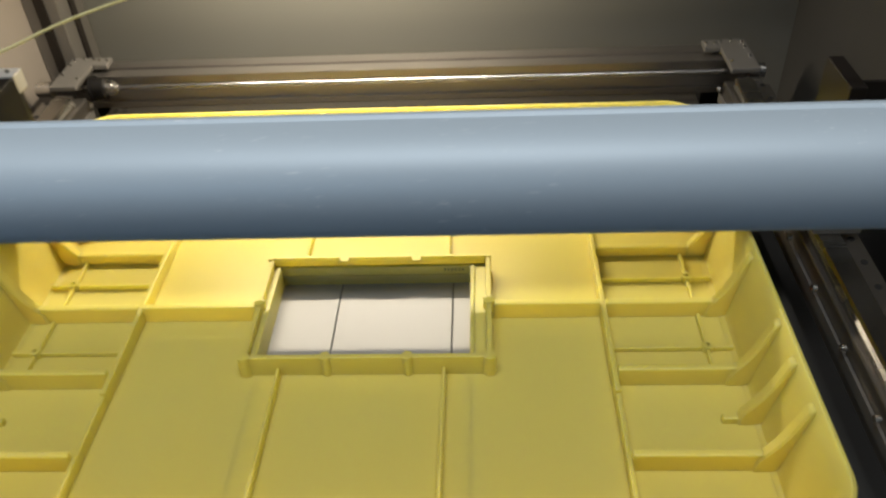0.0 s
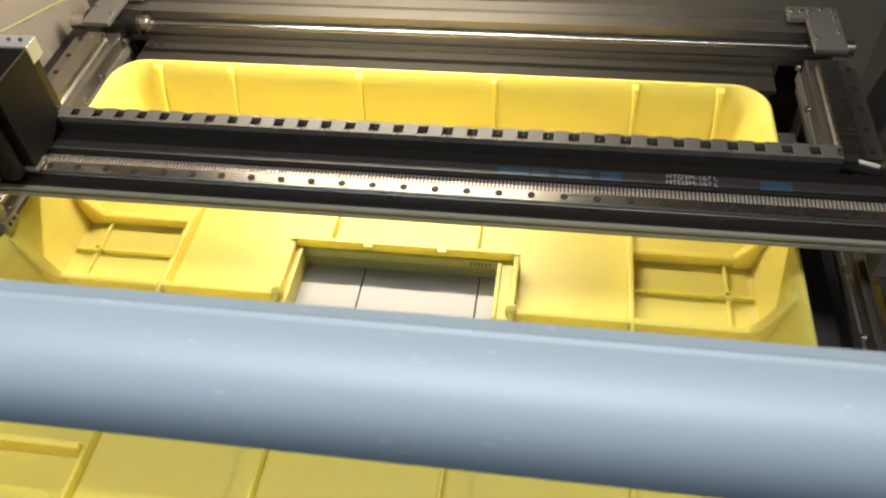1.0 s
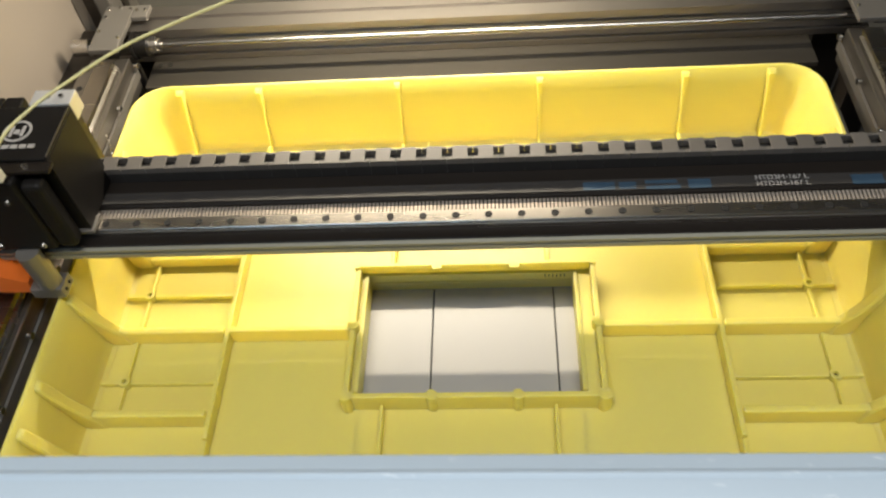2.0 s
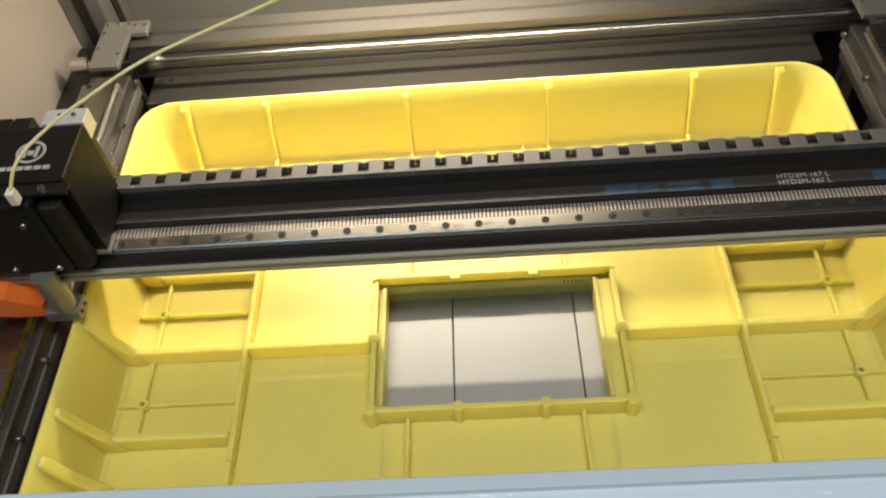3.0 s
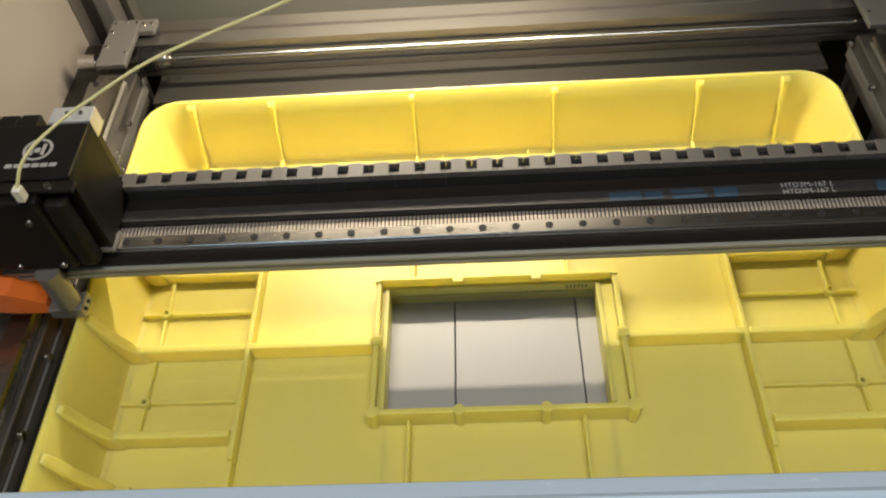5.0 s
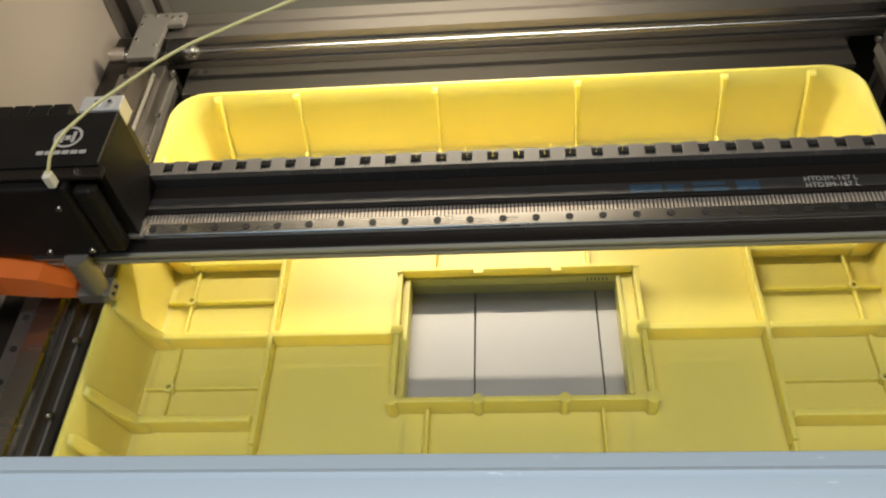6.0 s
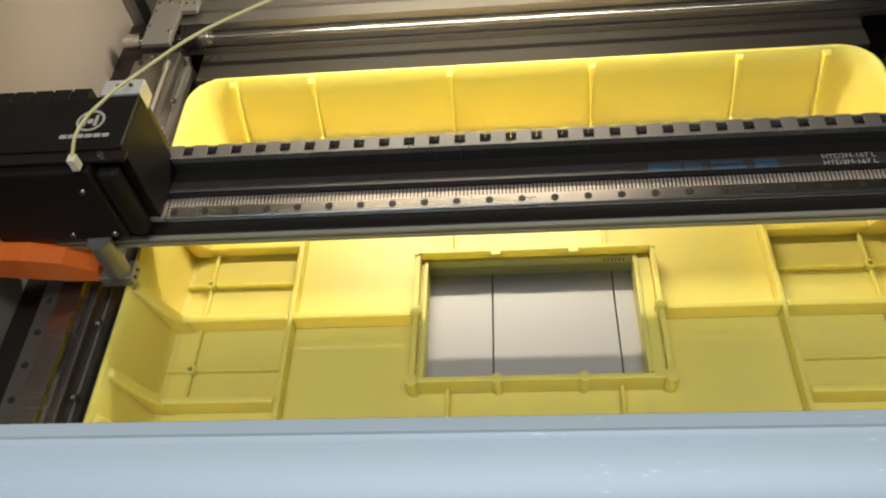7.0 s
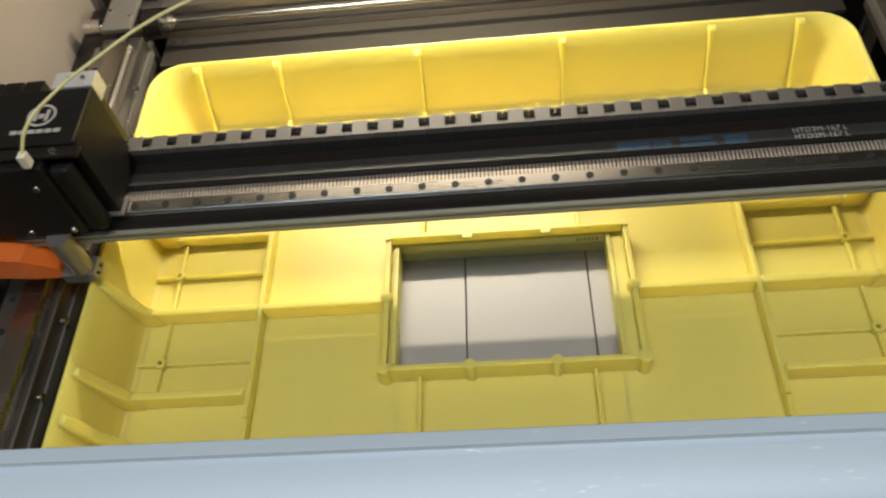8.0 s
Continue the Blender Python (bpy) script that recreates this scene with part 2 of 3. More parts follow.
def rear_frame():
    beam = thing("rear_beam", (0, 0.365, -0.10), "long grooved aluminium cross beam at the back of the frame", "beam")
    bm = bmesh.new()
    along_x(bm, slot_profile(0.350, 0.392, 0.0205, 0.062), -0.395, 0.42)
    part("extrusion", bm, ALU, beam)
    part("foot", B((-0.38, -0.34, 0.36, 0.385, -0.10, 0.0200)), BLACK, beam)
    part("foot", B((0.37, 0.41, 0.36, 0.385, -0.10, 0.0200)), BLACK, beam)
    shelf = thing("rear_plate", (0, 0.33, -0.10), "flat grey metal plate behind the printed tray", "plate")
    part("sheet", B((-0.357, 0.36, 0.306, 0.356, 0.014, 0.020), bevel=0.001), SHELF, shelf)
    part("bracket", B((-0.30, -0.26, 0.310, 0.340, -0.10, 0.0136)), BLACK, shelf)
    part("bracket", B((0.26, 0.30, 0.310, 0.340, -0.10, 0.0136)), BLACK, shelf)
    for x in (-0.348, -0.337):
        bm = bmesh.new()
        rod(bm, (x, 0.3425, 0.0198), (x, 0.3425, 0.0206), 0.0034, 12)
        part("bolt_hole", bm, HOLE, shelf)
    y, z = 0.331, 0.0575
    shaft = thing("drive_shaft", (-0.33, y, z), "thin polished steel drive shaft with a black toothed pulley", "shaft")
    bm = bmesh.new()
    rod(bm, (-0.428, y, z), (0.428, y, z), 0.0034, 20)
    part("rod", bm, STEEL, shaft, "", True)
    bm = bmesh.new()
    rod(bm, (-0.3575, y, z), (-0.3440, y, z), 0.0130, 24)
    rod(bm, (-0.3605, y, z), (-0.3576, y, z), 0.0150, 24)
    part("pulley", bm, PLASTIC, shaft, "black pulley", True)
    bm = bmesh.new()
    rod(bm, (-0.3439, y, z), (-0.3340, y, z), 0.0092, 20)
    rod(bm, (-0.3339, y, z), (-0.3300, y, z), 0.0068, 20)
    part("collar", bm, SCREW, shaft, "bright clamp collar", True)
    bm = bmesh.new()
    rod(bm, (-0.3385, y, z + 0.0088), (-0.3385, y, z + 0.0096), 0.0022, 10)
    part("set_screw", bm, HOLE, shaft)
    for x in (-0.428, 0.410):
        bm = bmesh.new()
        rod(bm, (x, y, z), (x + 0.018, y, z), 0.0090, 20)
        part("end_bearing", bm, SCREW, shaft, "", True)


def side_rail(side):
    """Linear rail on its beam, on one side of the bed; side is -1 or 1."""
    s = side
    xc, o = (0.386, 0.0) if s < 0 else (0.402, 0.016)
    rail = thing("side_rail", (s * xc, 0.03, -0.10), "bright steel linear rail bolted on a grooved aluminium side beam", "rail", "side rails")
    y0, y1 = -0.27, 0.352
    xs = sorted((s * (xc - 0.021), s * (xc + 0.022)))
    part("beam", B((xs[0], xs[1], y0, 0.318, 0.012, 0.052), bevel=0.0015), ALU_Y, rail)
    xs = sorted((s * (xc - 0.024), s * (xc - 0.0215)))
    part("side_strip", B((xs[0], xs[1], y0, 0.318, 0.026, 0.036)), CASE, rail)
    # ground rail with two running grooves
    c = s * (xc - 0.006)
    prof = [(c - .010, .0525), (c - .010, .057), (c - .0075, .059), (c - .0075, .061), (c - .010, .063), (c - .009, .0665),
            (c + .009, .0665), (c + .010, .063), (c + .0075, .061), (c + .0075, .059), (c + .010, .057), (c + .010, .0525)]
    bm = bmesh.new()
    along_y(bm, prof, y0, 0.297)
    part("ground_rail", bm, STEEL, rail, "polished ground rail")
    xs = sorted((s * (xc + 0.0075), s * (xc + 0.0235)))
    part("outer_plate", B((xs[0], xs[1], y0, 0.298, 0.0525, 0.058), bevel=0.0006), ALU_Y, rail, "flat drilled plate")
    for i in range(19):
        y = y0 + 0.015 + i * 0.0305
        bm = bmesh.new()
        rod(bm, (s * (xc + 0.0155), y, 0.0582), (s * (xc + 0.0155), y, 0.0588), 0.0030, 12)
        part("bolt_hole", bm, HOLE, rail)
    for i in range(9):
        y = y0 + 0.04 + i * 0.068
        bm = bmesh.new()
        x = s * (xc - 0.0243)
        rod(bm, (x, y, 0.044), (x - s * 0.004, y, 0.044), 0.0032, 12)
        part("bolt", bm, SCREW, rail, "", True)
    part("leg", B((s * xc - 0.015, s * xc + 0.015, -0.25, -0.22, -0.10, 0.0115)), BLACK, rail)
    part("leg", B((s * xc - 0.015, s * xc + 0.015, 0.28, 0.31, -0.10, 0.0115)), BLACK, rail)
    plate = thing("corner_bracket", (s * (0.386 + o), 0.335, 0.0625), "grey machined corner bracket with socket screws", "bracket", "corner brackets")
    xs = sorted((s * (0.3680 + o), s * (0.400 + o)))
    part("bracket_plate", B((xs[0], xs[1], 0.306, 0.382, 0.0670, 0.0730), bevel=0.001), CASE, plate)
    xs = sorted((s * (0.350 + o), s * (0.3678 + o)))
    part("bracket_arm", B((xs[0], xs[1], 0.3605, 0.382, 0.0670, 0.0730), bevel=0.001), CASE, plate)
    for x, y in ((0.371, 0.375), (0.383, 0.377), (0.395, 0.375), (0.395, 0.361), (0.395, 0.336), (0.372, 0.325), (0.354, 0.372), (0.363, 0.372)):
        screw(plate, (s * (x + o), y, 0.0730), 0.0020)


def bead_chain(s, y0, n=9):
    c = thing("bead_chain", (s * 0.3585 + (.016 if s > 0 else 0), y0, 0.046), "short string of small bright metal beads beside the side rail", "chain", "bead strings")
    for i in range(n):
        bm = bmesh.new()
        k = i / (n - 1)
        bmesh.ops.create_icosphere(bm, subdivisions=2, radius=0.0014, matrix=Matrix.Translation((s * (0.3605 - 0.010 * k) + (.016 if s > 0 else 0), y0 - 0.028 * k, 0.046 - 0.022 * k)))
        part("bead", bm, SCREW, c, "", True)


def head_chain():
    Y = GANTRY_Y
    c = thing("head_cable_chain", (-.39, Y + .075, .125), "black plastic cable chain behind the print head", "cable chain")
    for i in range(6):
        x = -.3450 - i * .0165
        part("link", B((x - .0150, x, Y + .0650, Y + .0830, .1630, .1810), (x - .0165, x - .0148, Y + .0670, Y + .0810, .1650, .1790), bevel=0.001), PLASTIC, c)
    part("support", B((-.440, -.345, Y + .0680, Y + .0800, .1130, .1628)), BLACK, c)


def bed():
    b = thing("heated_bed", (0, 0, -0.10), "grey segmented heated bed plates under the printed tray", "print bed")
    for x0, x1 in ((-0.338, -0.0336), (-0.0324, 0.0744), (0.0756, 0.336)):
        part("bed_plate", B((x0, x1, -0.30, 0.297, -0.024, -0.018), bevel=0.0006), BED, b)
    part("carrier", B((-0.39, 0.388, -0.295, 0.292, -0.10, -0.0245)), PANEL_D, b)


# ---- the printed tray ----
def tray():
    t = thing("printed_tray", (0, 0, -0.018), "large bright yellow 3D-printed plastic tray with ribs and a window cut-out", "tray")
    bm = bmesh.new()
    hx0, hx1, hy0, hy1 = -0.0905, 0.0925, -0.0610, 0.0575
    X, Y = 0.322, 0.240
    for b in ((-X, hx0, -Y, Y), (hx1, X, -Y, Y), (hx0, hx1, -Y, hy0), (hx0, hx1, hy1, Y)):
        box(bm, *b, -0.0145, -0.0090)
    bmesh.ops.remove_doubles(bm, verts=bm.verts, dist=1e-6)
    part("floor_panel", bm, YELLOW_FLOOR, t, "smooth yellow floor")
    bm = bmesh.new()
    loft(bm, [rounded(.326, .249, .030, -.018), rounded(.3330, .2530, .033, .056), rounded(.3348, .2552, .034, .0600), rounded(.3348, .2552, .034, .0630),
              rounded(.3336, .2542, .033, .0642), rounded(.3316, .2522, .031, .0642), rounded(.3304, .2510, .030, .0630),
              rounded(.3270, .2470, .029, .045), rounded(.3215, .2415, .027, .018), rounded(.3190, .2390, .025, .002), rounded(.3180, .2375, .024, -.0040), rounded(.3164, .2358, .023, -.0076), rounded(.3120, .2315, .021, -.0089)], caps=False)
    part("rim_wall", bm, YELLOW, t, "sloping rounded side wall", True)

    def rib(x0, x1, y0, y1, h, name="rib", bev=0.0008):
        part(name, B((x0, x1, y0, y1, -0.0125, h), bevel=bev), YELLOW, t)

    for x in (-0.21, 0.21):
        rib(x - .0019, x + .0019, -0.233, -0.1005, .0025, "long_rib")
        rib(x - .0022, x + .0022, -0.100, 0.1000, .0050, "long_rib")
        rib(x - .0016, x + .0016, 0.1005, 0.234, -.0010, "long_rib")
    for x in (-0.07, 0.07):
        rib(x - .0018, x + .0018, 0.0655, 0.1000, .0000, "long_rib")
        rib(x - .0013, x + .0013, 0.1005, 0.234, -.0035, "long_rib")
        rib(x - .0014, x + .0014, -0.233, -0.0700, .0015, "long_rib")
    for s in (-1, 1):
        xs = sorted((-.1015 if s < 0 else .1115, s * 0.2075))
        rib(xs[0], xs[1], -.0028, .0028, .0085, "cross_rib")
        for y, h, full in ((.1665, -.0005, 1), (.126, -.005, 0), (.0845, .0020, 1), (.0, .0085, 1), (-.0800, .0100, 1), (-.120, -.003, 0), (-.163, .0090, 1)):
            if full:
                xs = sorted((s * 0.2120, s * 0.3100))
                rib(xs[0], xs[1], y - .0032, y + .0032, h, "cross_rib", 0.0014)
            else:
                xs = sorted((s * 0.288, s * 0.3080))
                rib(xs[0], xs[1], y - .003, y + .003, h, "cross_rib", 0.001)
            bm = bmesh.new()
            loops = []
            for x, z, w in ((0.2985, -.0125, .0044), (0.3003, 0.0020, .0045), (0.3062, 0.0108, .0046), (0.3115, 0.0190, .0048), (0.3165, 0.0300, .0050), (0.3208, 0.0420, .0050), (0.3250, 0.0555, .0048), (0.3262, 0.0580, .0044), (0.3280, 0.0592, .0036)):
                loops.append([(s * (x + .0016), y - w, z), (s * x, y - w * .72, z), (s * x, y + w * .72, z), (s * (x + .0016), y + w, z),
                              (s * 0.3310, y + w, z), (s * 0.3310, y - w, z)])
            loft(bm, loops)
            part("wall_post", bm, YELLOW, t, "", True)
        for b in (-.0445, .0445):
            bx = s * .2930
            xs = sorted((s * 0.2120, bx - s * .0035))
            rib(xs[0], xs[1], b - .0014, b + .0014, -.0040, "thin_rib", 0.0005)
            xs = sorted((bx + s * .0035, s * .3150))
            rib(xs[0], xs[1], b - .0014, b + .0014, -.0040, "thin_rib", 0.0005)
            rib(bx - .0014, bx + .0014, b + .0035, (.0800 if b > 0 else -.0044), -.0040, "thin_rib", 0.0005)
            rib(bx - .0014, bx + .0014, (.0044 if b > 0 else -.0765), b - .0035, -.0040, "thin_rib", 0.0005)
            bm = bmesh.new()
            ring(bm, (bx, b), .0048, .0020, -.0120, -.0015)
            boss = part("boss", bm, YELLOW, t, "", True)
            bm = bmesh.new()
            rod(bm, (bx, b, -.0120), (bx, b, -.0050), .0019, 12)
            part("bore", bm, HOLE, boss)
        bx, by = s * .2915, .2115
        bm = bmesh.new()
        ring(bm, (bx, by), .0036, .0017, -.0120, -.0020)
        boss = part("boss", bm, YELLOW, t, "", True)
        bm = bmesh.new()
        rod(bm, (bx, by, -.0120), (bx, by, -.0055), .0017, 12)
        part("bore", bm, HOLE, boss)
        rib(bx - .0009, bx + .0009, by - .0115, by - .0032, -.003, "thin_rib", 0.0004)
        rib(bx - .0009, bx + .0009, by + .0032, by + .0140, -.003, "thin_rib", 0.0004)
    for s in (-1, 1):
        bm = bmesh.new()
        loft(bm, [[(s * 0.262 + x, -0.214 + y, z) for x, y, z in rounded(hx, 0.018, 0.009, z0)] for hx, z0 in ((.040, -.0100), (.040, -.0060), (.0392, -.0052))])
        part("corner_pad", bm, YELLOW, t, "", True)
    # fins on the back wall
    for x, w in ((-.291, .0030), (-.21, .0026), (-.07, .0024), (.07, .0024), (.21, .0026), (.291, .0030)):
        bm = bmesh.new()
        loops = []
        for z, yb, d, k in ((-.0120, .2300, .004, .7), (.004, .2370, .0045, .7), (.018, .2400, .0035, .75), (.040, .2450, .0040, 1.1), (.052, .2478, .0052, 1.4), (.0600, .2496, .0058, 1.8), (.0618, .2502, .0045, 1.6)):
            loops.append([(x - w * k, yb + .004, z), (x - w * k * .6, yb - d, z), (x + w * k * .6, yb - d, z), (x + w * k, yb + .004, z)])
        loft(bm, loops)
        part("wall_fin", bm, YELLOW, t, "", True)
    # rib with two bosses and the raised bar in the middle bay at the back
    rib(-.0685, -.0478, .2100, .2126, -.0030, "thin_rib", 0.0006)
    rib(-.0402, .0402, .2100, .2126, -.0030, "thin_rib", 0.0006)
    rib(.0478, .0685, .2100, .2126, -.0030, "thin_rib", 0.0006)
    for x in (-.044, .044):
        bm = bmesh.new()
        ring(bm, (x, .2113), .0048, .0022, -.0120, -.0010)
        part("boss", bm, YELLOW, t, "", True)
    for x in (-.044, .044):
        rib(x - .0008, x + .0008, .2165, .2330, -.0040, "thin_rib", 0.0003)
    rib(-.0205, .0225, .1795, .1821, -.0035, "raised_bar", 0.0008)
    for x in (-.0218, .0238):
        bm = bmesh.new()
        rod(bm, (x, .1808, -.0120), (x, .1808, -.0030), .0030, 14)
        part("bar_end", bm, YELLOW, t, "", True)
    # frame round the window
    f = .0022
    x0, x1, y0, y1, h = -.0985, .1085, -.0670, .0620, .0120
    frame_part = part("window_frame", B((x0 - f, x1 + f, y0 - f, y0 + f, -.0125, h), (x0 - f, x0 + f, y0 + f, y1 - f, -.0125, h - .001),
                                        (x1 - f, x1 + f, y0 + f, y1 - f, -.0125, h - .0006), bevel=0.0006), YELLOW, t, "raised frame round the cut-out")
    for a, b in ((x0 - f, -.0335), (-.0245, .0355), (.0445, x1 - f - .0006)):
        bm = bmesh.new()
        along_x(bm, [(y1 - f, -.0125), (y1 - f, h - .003), (y1 - f + .0012, h), (y1 + f, h), (y1 + f, -.0125)], a, b)
        under(new("frame_wall", mesh_of("frame_wall", bm, YELLOW)), frame_part)
    for x in (-.0290, .0400):
        bm = B((x - .0044, x + .0044, y1 - f, y1 + f, -.0125, h - .0035))
        under(new("frame_notch", mesh_of("frame_notch", bm, YELLOW)), frame_part)
    for x, y, r in ((x0, y0, .0052), (x1, y0, .0056), (-.0290, y0, .0046), (.0400, y0, .0046), (x0, 0, .0048), (x1, 0, .0050), (x0 - .001, y1, .0030), (x1, y1, .0030)):
        bm = bmesh.new()
        rod(bm, (x, y, -.0125), (x, y, h + .0006), r, 18)
        under(new("frame_boss", mesh_of("frame_boss", bm, YELLOW, True)), frame_part)
    # well walls that go down to the bed
    d = .0030
    part("well_wall", B((hx0 - d, hx1 + d, hy1 - .0006, hy1 + d, -.018, .0030), bevel=0.0005), YELLOW, t)
    part("well_wall", B((hx0 - d, hx1 + d, hy0 - d, hy0 + .0006, -.018, .0030), bevel=0.0005), YELLOW, t)
    part("well_wall", B((hx0 - d, hx0 + .0006, hy0 + .0007, hy1 - .0007, -.018, .0052), bevel=0.0005), YELLOW, t)
    part("well_wall", B((hx1 - .0006, hx1 + d, hy0 + .0007, hy1 - .0007, -.018, .0052), bevel=0.0005), YELLOW, t)
    for a, b in ((x0 + f + .0002, hx0 - d - .0002), (hx1 + d + .0002, x1 - f - .0002)):
        part("ledge", B((a, b, y0 + f + .0002, y1 - f - .0002, -.0120, .0038), bevel=0.0004), YELLOW, t)
    part("ledge", B((hx0 - d, hx1 + d, hy1 + d + .0001, y1 - f - .0001, -.0120, .0016)), YELLOW, t)
    part("layer_step", B((hx0, hx1, hy1 - .0014, hy1 - .0007, -.018, -.007), bevel=0.0003), YELLOW, t)
    for i in range(6):
        x = .0670 + i * .0034
        part("vent_slot", B((x, x + .0009, hy1 - .0011, hy1 - .0007, -.0030, .0008)), HOLE, t)


# ---- the gantry with its head ----
def gantry():
    g, Y = thing("gantry", (0, GANTRY_Y + 0.02, 0.066), "black gantry cross beam with a steel rail and toothed belts", "gantry"), GANTRY_Y
    bm = bmesh.new()
    along_x(bm, [(Y - .0165, .1035), (Y - .0165, .1065), (Y - .0145, .1070), (Y - .0145, .1090), (Y - .0165, .1095), (Y - .0165, .1115), (Y - .0155, .1125),
                 (Y + .0710, .1125), (Y + .0710, .1000), (Y + .0670, .0990), (Y - .0050, .0985)], -0.405, 0.412)
    part("beam", bm, BLACK, g)
    bm = bmesh.new()
    along_x(bm, [(Y - .0198, .1022), (Y - .0198, .1060), (Y - .0167, .1066), (Y - .0167, .1018)], -0.400, 0.405)
    part("front_strip", bm, STRIP, g, "thin pale aluminium edge strip")
    bm = bmesh.new()
    along_x(bm, [(Y - .0198, .1086), (Y - .0198, .1112), (Y - .0167, .1118), (Y - .0167, .1084)], -0.400, 0.405)
    part("front_strip", bm, STRIP, g, "thin pale aluminium edge strip")
    bm = bmesh.new()
    along_x(bm, [(Y - .0060, .1126), (Y - .0060, .1160), (Y - .0048, .1170), (Y - .0060, .1180), (Y - .0060, .1192), (Y - .0053, .1200), (Y + .0053, .1200),
                 (Y + .0060, .1192), (Y + .0060, .1180), (Y + .0048, .1170), (Y + .0060, .1160), (Y + .0060, .1126)], -0.395, 0.400)
    rail = part("linear_rail", bm, RAIL, g, "polished steel rail with bolt holes")
    for i in range(31):
        x = -0.3795 + i * 0.025
        bm = bmesh.new()
        rod(bm, (x, Y, .12005), (x, Y, .1206), .0029, 14)
        under(new("bolt_hole", mesh_of("bolt_hole", bm, HOLE)), rail)
    bm = bmesh.new()
    along_x(bm, [(Y + .0172, .1126), (Y + .0172, .1195), (Y + .0186, .1208), (Y + .0425, .1212), (Y + .0425, .1126)], -0.400, 0.405)
    part("belt_cover", bm, BLACK, g, "long black cover strip")
    back = part("belt", B((-0.395, 0.400, Y + .0190, Y + .0300, .1214, .1222)), RUBBER, g, "black timing belt with small printed marks")
    toothed = part("belt", B((-0.395, 0.400, Y + .0068, Y + .0168, .1150, .1162)), RUBBER, g, "toothed side of the black timing belt")
    tooth = mesh_of("tooth", B((-.00085, .00085, Y + .0070, Y + .0165, .1161, .1178)), TOOTH_LIT)
    bars = bmesh.new()
    for i in range(262):
        x = -0.393 + i * 0.003
        if -0.20 < x < 0.34:
            ob = under(new("tooth", tooth), toothed)
            ob.location.x = x
        else:
            box(bars, x - .00085, x + .00085, Y + .0070, Y + .0165, .1161, .1178)
    rest = under(new("teeth", mesh_of("teeth", bars, TOOTH_LIT)), toothed)
    tagged(rest, kind="stuff")
    # printed marks on the belt
    for x0, x1, y0, y1, m in ((.093, .117, .0262, .0345, BLUEPRINT), (.120, .133, .0265, .0340, BLUEPRINT), (.140, .166, .0255, .0295, BLUEPRINT),
                              (.140, .164, .0310, .0350, BLUEPRINT), (.172, .189, .0255, .0350, BLUEPRINT), (.292, .315, .0250, .0350, BLUEPRINT)):
        under(new("printed_mark", mesh_of("printed_mark", B((x0, x1, Y + y0 - .0068, Y + y1 - .0072, .12222, .12235)), m)), back)
    for k, y in enumerate((.0325, .0262)):
        cu = bpy.data.curves.new("printed_text", "FONT")
        cu.body, cu.size, cu.extrude = "HTD3M-167 L", .0066, .00005
        cu.materials.append(PRINT)
        ob = under(new("printed_text", cu), back)
        ob.location = (.222, Y + y - .0072, .12235)
    for s in (-1, 1):
        part("carriage", B((s * (.394 + .008 * s) - .020, s * (.394 + .008 * s) + .020, Y - .012, Y + .040, .0668, .0983), bevel=0.001), CASE, g)
    bm = bmesh.new()
    xc, zc, n = .4240, .1545, 32
    loops = []
    for y, k in ((Y - .0100, 1), (Y - .0100, 0), (Y - .0050, 0), (Y - .0050, 1), (Y - .0100, 1)):
        lp = []
        for i in range(n):
            a = 2 * math.pi * (i + .5) / n
            ca, sa = math.cos(a), math.sin(a)
            d = .0285 / max(abs(ca), abs(sa)) if k else .0165
            lp.append((xc + ca * d, y, zc + sa * d))
        loops.append(lp)
    loft(bm, loops, caps=False)
    plate = part("motor_plate", bm, CASE, g, "grey motor plate with a round bore")
    for dx, dz in ((-.022, .022), (.022, .022), (-.022, -.022), (.022, -.022)):
        bm = bmesh.new()
        rod(bm, (xc + dx, Y - .0101, zc + dz), (xc + dx, Y - .0120, zc + dz), .0022, 12)
        under(new("screw", mesh_of("screw", bm, SCREW, True)), plate)
    bm = bmesh.new()
    rod(bm, (xc, Y - .0048, zc), (xc, Y + .0200, zc), .0150, 28)
    rod(bm, (xc, Y - .0090, zc), (xc, Y - .0048, zc), .0060, 20)
    part("motor_boss", bm, CASE, g, "round motor boss", True)
    part("motor", B((xc - .0210, xc + .0210, Y + .0100, Y + .0520, zc - .0210, zc + .0210), bevel=0.003), PLASTIC, g, "black stepper motor")
    part("motor_bracket", B((xc - .0420, xc - .0292, Y - .0040, Y + .0500, .1135, .2000), (xc - .0420, xc + .0100, Y + .0060, Y + .0095, .1832, .2000), bevel=0.001), BLACK, g)
    # drag chain
    c = thing("drag_chain", (0, Y + .0535, .1127), "dark grey plastic drag chain lying along the gantry", "cable chain")
    y0, y1, z0, z1 = Y + .0432, Y + .0572, .1127, .1365
    plate = mesh_of("link", B((-.0060, .0060, y0 - .0004, y1 + .0004, z1 - .0018, z1 + .0002), (-.0100, .0099, y0, y0 + .0034, z1 - .0060, z1 - .0004),
                              (-.0100, .0099, y1 - .0022, y1, z1 - .0060, z1 - .0004), bevel=0.0004), CHAIN)
    # sides darker than the link plates: shade below them put into the colour
    link_side_shaded = mesh_of("link_side_shaded", B((-.0100, .0100, y0 + .0004, y0 + .0034, z0, z1 - .0062), (-.0100, .0100, y1 - .0021, y1 - .0006, z0, z1 - .0062)), RUBBER)
    for i in range(32):
        ob = under(new("link", plate), c)
        ob.location.x = -.284 + i * .0202
        under(new("link_side_shaded", link_side_shaded), ob)
